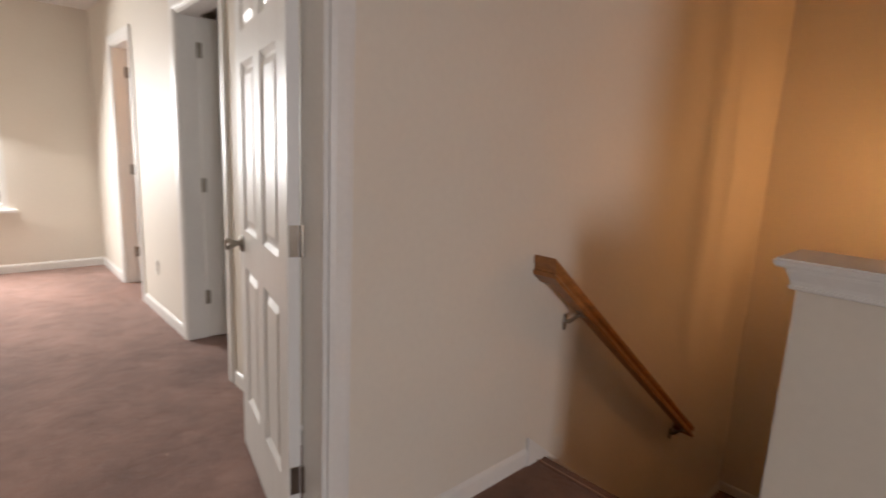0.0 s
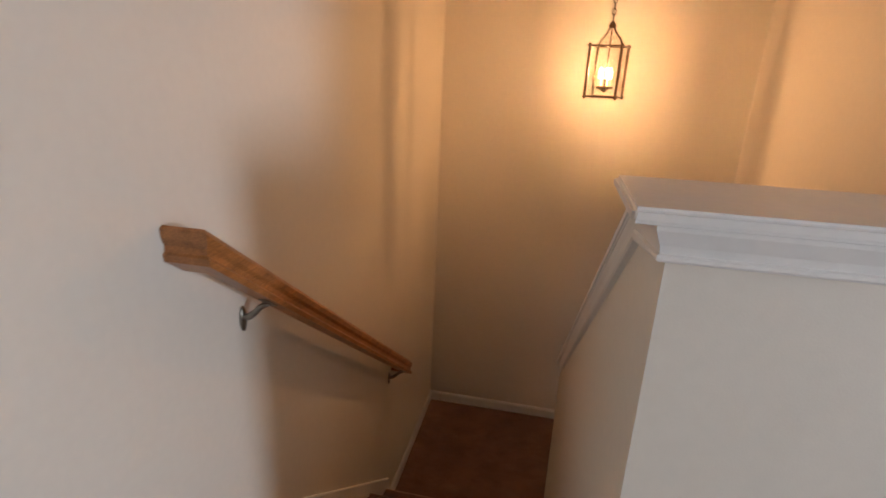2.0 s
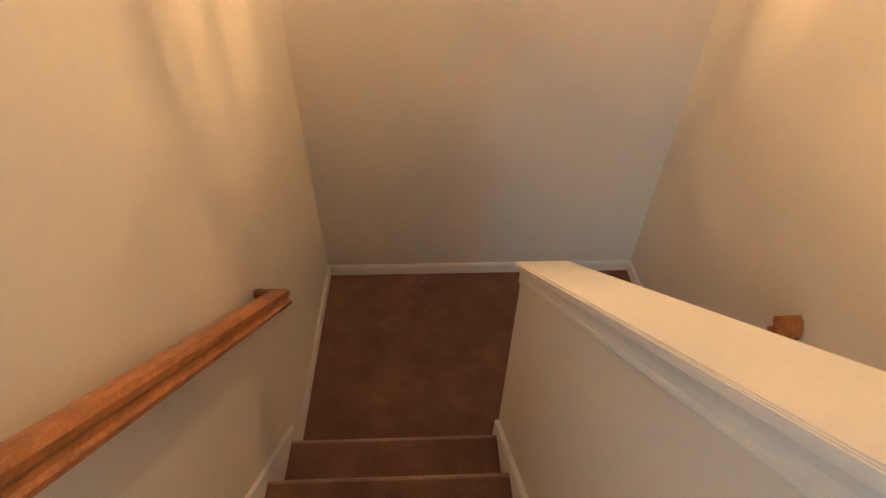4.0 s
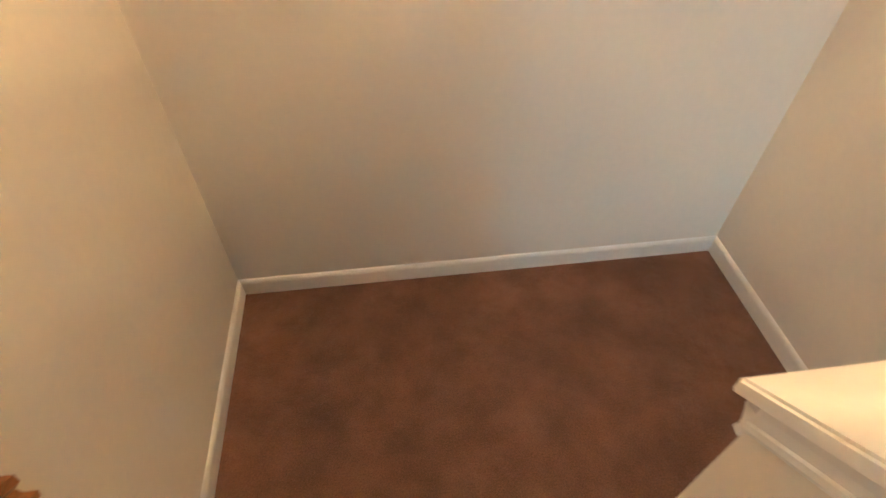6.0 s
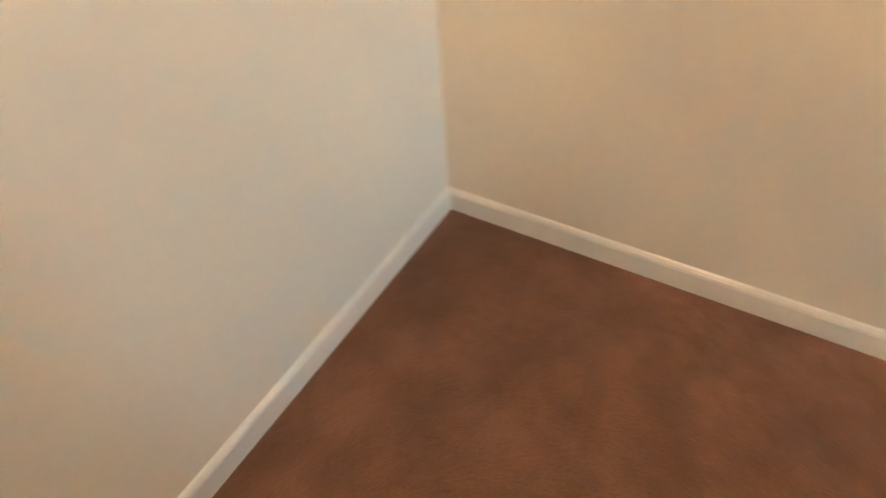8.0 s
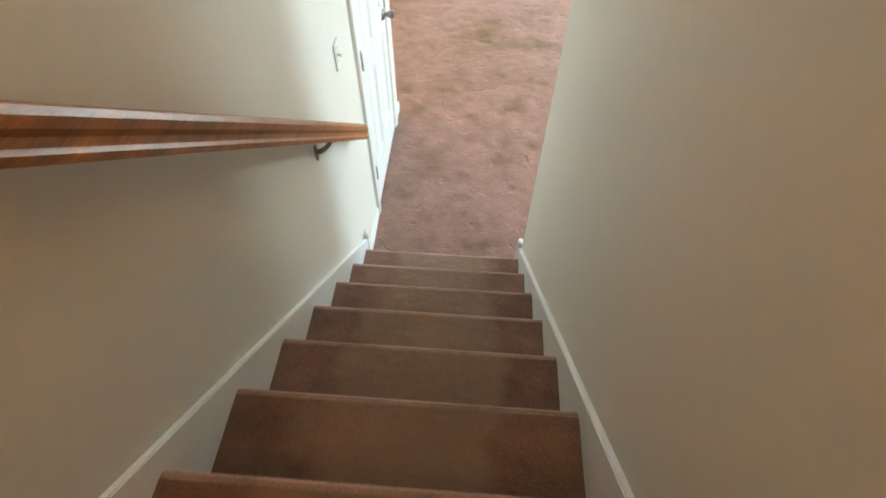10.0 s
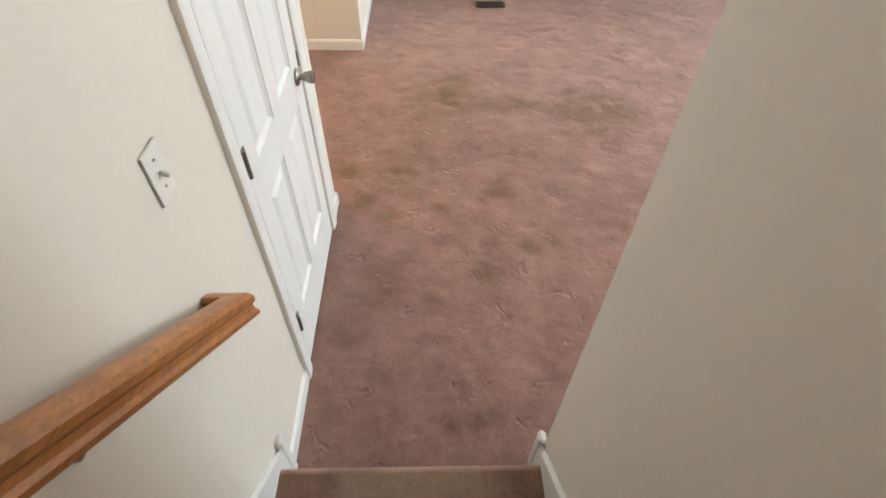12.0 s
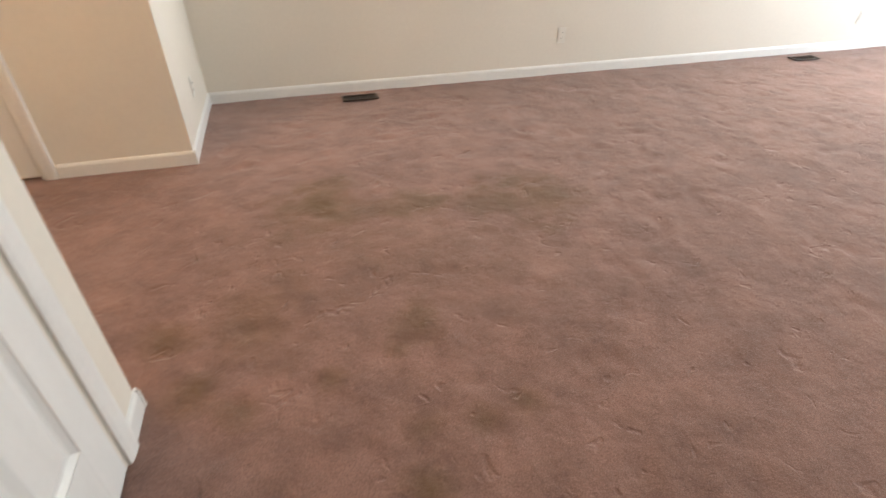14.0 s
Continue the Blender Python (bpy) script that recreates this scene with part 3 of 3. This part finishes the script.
window("window_4", pose(1.705, YE, -0.70, 0, 0, 180), 1.7, 1.35, "white framed sash window above the floor register")
window("window_5", pose(-2.47, YE, -0.70, 0, 0, 180), 1.1, 1.35, "white framed sash window above the floor register")

# ---------- handrails ----------
RAILP = [(-0.0259, 0.0), (-0.0281, 0.0116), (-0.0216, 0.0186), (-0.0205, 0.0302), (-0.027, 0.0394), (-0.0281, 0.0534), (-0.0194, 0.0638), (0.0, 0.0673), (0.0194, 0.0638), (0.0281, 0.0534), (0.027, 0.0394), (0.0205, 0.0302), (0.0216, 0.0186), (0.0281, 0.0116), (0.0259, 0.0)]


def handrail(label, xw, side, off, y0, z0, y1, z1, brackets):
    """Moulded oak rail with mitred returns to the wall at xw; side +1 when the room is towards +x. y, z are of the rail's top at its ends."""
    root = thing("handrail", label, "handrail", "stair handrails")
    xc = xw + side * off
    drop = 0.0673
    d = 1 if y1 > y0 else -1
    ang = math.atan2(z1 - z0, abs(y1 - y0))
    c = math.cos(ang)

    bm = bmesh.new()
    k = math.tan(ang)
    rings = []
    for y, z, s in ((y0, z0, 1), (y1, z1, -1)):
        rings.append([(xc + a, y - s * d * (side * a), z - drop / c + b / c - s * (side * a) * k) for a, b in RAILP])
    sweep(bm, rings)
    part("rail", bm, OAK, root, smooth=False)
    for y, z, s in ((y0, z0, 1), (y1, z1, -1)):
        bm = bmesh.new()
        inner = [(xc + a, y - s * d * (side * a), z - drop / c + b / c - s * (side * a) * k) for a, b in RAILP]
        outer = [(xw + side * 0.002, p[1], p[2]) for p in inner]
        sweep(bm, [inner, outer])
        part("return", bm, OAK, root)
    for y in brackets:
        zz = z0 + (z1 - z0) * (y - y0) / (y1 - y0) - drop / c
        br = bmesh.new()
        # cast arm rising from a narrow upright wall plate
        arm = [(0.004, -0.052, 0.011), (0.020, -0.050, 0.010), (0.038, -0.036, 0.009), (0.054, -0.018, 0.008), (off, -0.005, 0.008)]
        sweep(br, [[(xw + side * (o + w * 0.7 * math.cos(q)), y + w * math.sin(q), zz + h - w * 0.7 * math.cos(q)) for q in [math.pi * j / 5 for j in range(10)]] for o, h, w in arm])
        sweep(br, [[(xw + side * (0.001 + e), y + w * math.cos(q), zz - 0.058 + 0.036 * w / 0.014 * math.sin(q)) for q in [math.pi * j / 8 for j in range(16)]] for e, w in ((0, 0.014), (0.004, 0.014), (0.007, 0.009))])
        b = part("bracket", br, NICKEL, root, "nickel rail bracket", smooth=True)
        sd = bmesh.new()
        box(sd, (xc - 0.012, y - 0.03, zz - 0.004), (xc + 0.012, y + 0.03, zz), Matrix.Translation((0, y, zz)) @ Euler((ang * d, 0, 0)).to_matrix().to_4x4() @ Matrix.Translation((0, -y, -zz)))
        part("saddle", sd, NICKEL, b)
    return root


handrail("varnished oak handrail on nickel brackets beside the upper stairs", 0.0, 1, 0.078, -2.62, 2.165, -1.05, 0.970, (-2.40, -1.12))
handrail("varnished oak handrail on nickel brackets beside the lower stairs", XR, -1, 0.062, -1.22, 0.934, -3.138, -0.692, (-1.36, -2.72))

# ---------- hanging lantern ----------
lantern = thing("hanging_lantern", "lit dark bronze square lantern with a round glass on a chain", "pendant light")
RL = 0.112
posts = [(LX + RL * math.cos(radians(90 * k + 27)), LY + RL * math.sin(radians(90 * k + 27))) for k in range(4)]
for z, nm in ((ZT, "top_ring"), (ZB, "bottom_ring")):
    bm = bmesh.new()
    for k in range(4):
        a, b = Vector((*posts[k], z)), Vector((*posts[(k + 1) % 4], z))
        e = (b - a).normalized() * 0.012
        tube(bm, [a - e, b + e], 0.0042, 6)
    part(nm, bm, BRONZE, lantern)
for k, (x, y) in enumerate(posts):
    bm = bmesh.new()
    tube(bm, [(x, y, ZB - 0.012), (x, y, ZT + 0.012)], 0.0072, 8)
    part("post", bm, BRONZE, lantern)
    if k % 2:
        # two opposite arms sweep up to the hub
        bm = bmesh.new()
        ox, oy = (x - LX) / RL, (y - LY) / RL
        tube(bm, [(LX + ox * r, LY + oy * r, ZT + h) for r, h in ((RL, 0.0), (0.100, 0.022), (0.082, 0.038), (0.060, 0.050), (0.040, 0.066), (0.024, 0.086), (0.010, 0.100))], 0.005, 8)
        part("crown_arm", bm, BRONZE, lantern)
# blown glass inside the frame: bellied cylinder drawn in to a neck
bm = bmesh.new()
GLASSP = [(0.080, 0.006), (0.088, 0.05), (0.091, 0.12), (0.088, 0.19), (0.080, 0.236), (0.066, 0.262), (0.048, 0.280), (0.036, 0.300)]
lathe(bm, [(r, h) for r, h in GLASSP] + [(r - 0.0025, h) for r, h in GLASSP[::-1]] + [(0.080, 0.006)], Matrix.Translation((LX, LY, ZB)), 28)
bm.faces.ensure_lookup_table()
bmesh.ops.delete(bm, geom=[fc for fc in bm.faces if len(fc.verts) > 4], context="FACES")
part("glass_shade", bm, GLASS, lantern, "clear bellied glass shade", smooth=True).visible_shadow = False
bm = bmesh.new()
lathe(bm, [(0, 0.088), (0.016, 0.088), (0.020, 0.098), (0.012, 0.112), (0.006, 0.118), (0.0, 0.122)], Matrix.Translation((LX, LY, ZT)), 14)
part("hub", bm, BRONZE, lantern, smooth=True)
bm = bmesh.new()
tube(bm, [(LX, LY, ZT + 0.10), (LX, LY, ZB + 0.02)], 0.004, 6)
lathe(bm, [(0, 0.0), (0.006, 0.004), (0.040, 0.020), (0.050, 0.030), (0.046, 0.033), (0.012, 0.030), (0.0, 0.030)], Matrix.Translation((LX, LY, ZB + 0.020)), 20)
part("candle_cluster", bm, BRONZE, lantern, smooth=True)
for x, y in CANDLES:
    bm = bmesh.new()
    lathe(bm, [(0, 0.0), (0.008, 0.0), (0.008, 0.058), (0, 0.058)], Matrix.Translation((x, y, ZB + 0.03)), 12)
    cd = part("candle", bm, CANDLE, lantern)
    bm = bmesh.new()
    lathe(bm, [(0, 0.0), (0.007, 0.002), (0.0095, 0.018), (0.009, 0.030), (0.004, 0.048), (0, 0.058)], Matrix.Translation((x, y, ZB + 0.09)), 12)
    part("bulb", bm, GLOW, cd, "lit flame shaped bulb", smooth=True).visible_shadow = False
bm = bmesh.new()
zc = ZT + 0.12
k = 0
while zc < TOP - 0.03:
    u = Vector((1, 0, 0)) if k % 2 else Vector((0, 1, 0))
    ring_pts = [Vector((LX, LY, zc + 0.016)) + u * (0.009 * math.cos(2 * math.pi * i / 10)) + Vector((0, 0, 0.017 * math.sin(2 * math.pi * i / 10))) for i in range(11)]
    tube(bm, ring_pts, 0.0022, 5)
    zc += 0.027
    k += 1
part("chain", bm, BRONZE, lantern)
bm = bmesh.new()
lathe(bm, [(0, -0.03), (0.02, -0.03), (0.06, -0.008), (0.062, 0.0), (0, 0.0)], Matrix.Translation((LX, LY, TOP)), 20)
part("canopy", bm, BRONZE, lantern, smooth=True)

# ---------- small fixtures ----------


def plate(name, m, label, category, switch=False):
    """Wall plate 70 x 115 mm: x along the wall, z up, front towards -y."""
    root = thing(name, label, category, "wall plates")
    bm = bmesh.new()
    box(bm, (-0.035, -0.005, -0.0575), (0.035, 0, 0.0575))
    bevel(bm, 0.0035, 3)
    part("cover_plate", bm, PLASTIC, root)
    if switch:
        bm = bmesh.new()
        box(bm, (-0.005, -0.022, 0.0), (0.005, -0.005, 0.011), Euler((radians(25), 0, 0)).to_matrix().to_4x4())
        bevel(bm, 0.002)
        part("toggle", bm, PLASTIC, root)
        for z in (-0.03, 0.03):
            bm = bmesh.new()
            lathe(bm, [(0, 0.0), (0.0035, 0.0), (0.003, 0.0015), (0, 0.002)], Matrix.Translation((0, -0.005, z)) @ Euler((radians(90), 0, 0)).to_matrix().to_4x4(), 10)
            part("screw", bm, NICKEL, root)
    else:
        for z in (-0.02, 0.02):
            bm = bmesh.new()
            box(bm, (-0.016, -0.0085, z - 0.014), (0.016, -0.005, z + 0.014))
            bevel(bm, 0.003)
            rc = part("receptacle", bm, PLASTIC, root)
            for x in (-0.006, 0.006):
                bm = bmesh.new()
                box(bm, (x - 0.001, -0.0092, z - 0.004), (x + 0.001, -0.008, z + 0.006))
                part("slot", bm, DARK, rc)
    root.matrix_world = m
    return root


plate("light_switch", pose(XR, -3.181, -0.387, 0, 0, -90), "ivory toggle light switch on the stair wall", "light switch", True)
plate("wall_outlet", pose(1.87, -6.61, -1.40, 0, 0, -90), "ivory wall outlet above the baseboard", "outlet")
plate("wall_outlet", pose(-0.745, YE, -1.385, 0, 0, 180), "ivory wall outlet above the baseboard", "outlet")
plate("wall_outlet", pose(-3.69, YE, -1.40, 0, 0, 180), "ivory wall outlet above the baseboard", "outlet")
plate("wall_outlet", pose(-2.95, YN, 1.62), "ivory wall outlet in the bedroom", "outlet")


def register(x, y):
    root = thing("floor_register", "brown metal floor register sunk in the carpet", "floor vent", "floor registers")
    bm = bmesh.new()
    for lo, hi in (((-0.125, -0.05, 0.0), (0.125, -0.038, 0.008)), ((-0.125, 0.038, 0.0), (0.125, 0.05, 0.008)), ((-0.125, -0.038, 0), (-0.112, 0.038, 0.008)), ((0.112, -0.038, 0), (0.125, 0.038, 0.008))):
        box(bm, lo, hi)
    part("frame", bm, REGISTER, root)
    for i in range(13):
        bm = bmesh.new()
        xx = -0.104 + 0.0173 * i
        box(bm, (xx - 0.002, -0.038, 0.001), (xx + 0.002, 0.038, 0.006))
        part("slat", bm, REGISTER, root)
    bm = bmesh.new()
    box(bm, (-0.113, -0.039, -0.004), (0.113, 0.039, 0.0005))
    part("well", bm, DARK, root)
    root.matrix_world = pose(x, y, LOW + 0.008)
    return root


register(0.855, -6.93)
register(-3.02, -6.93)
# ---------- end ----------
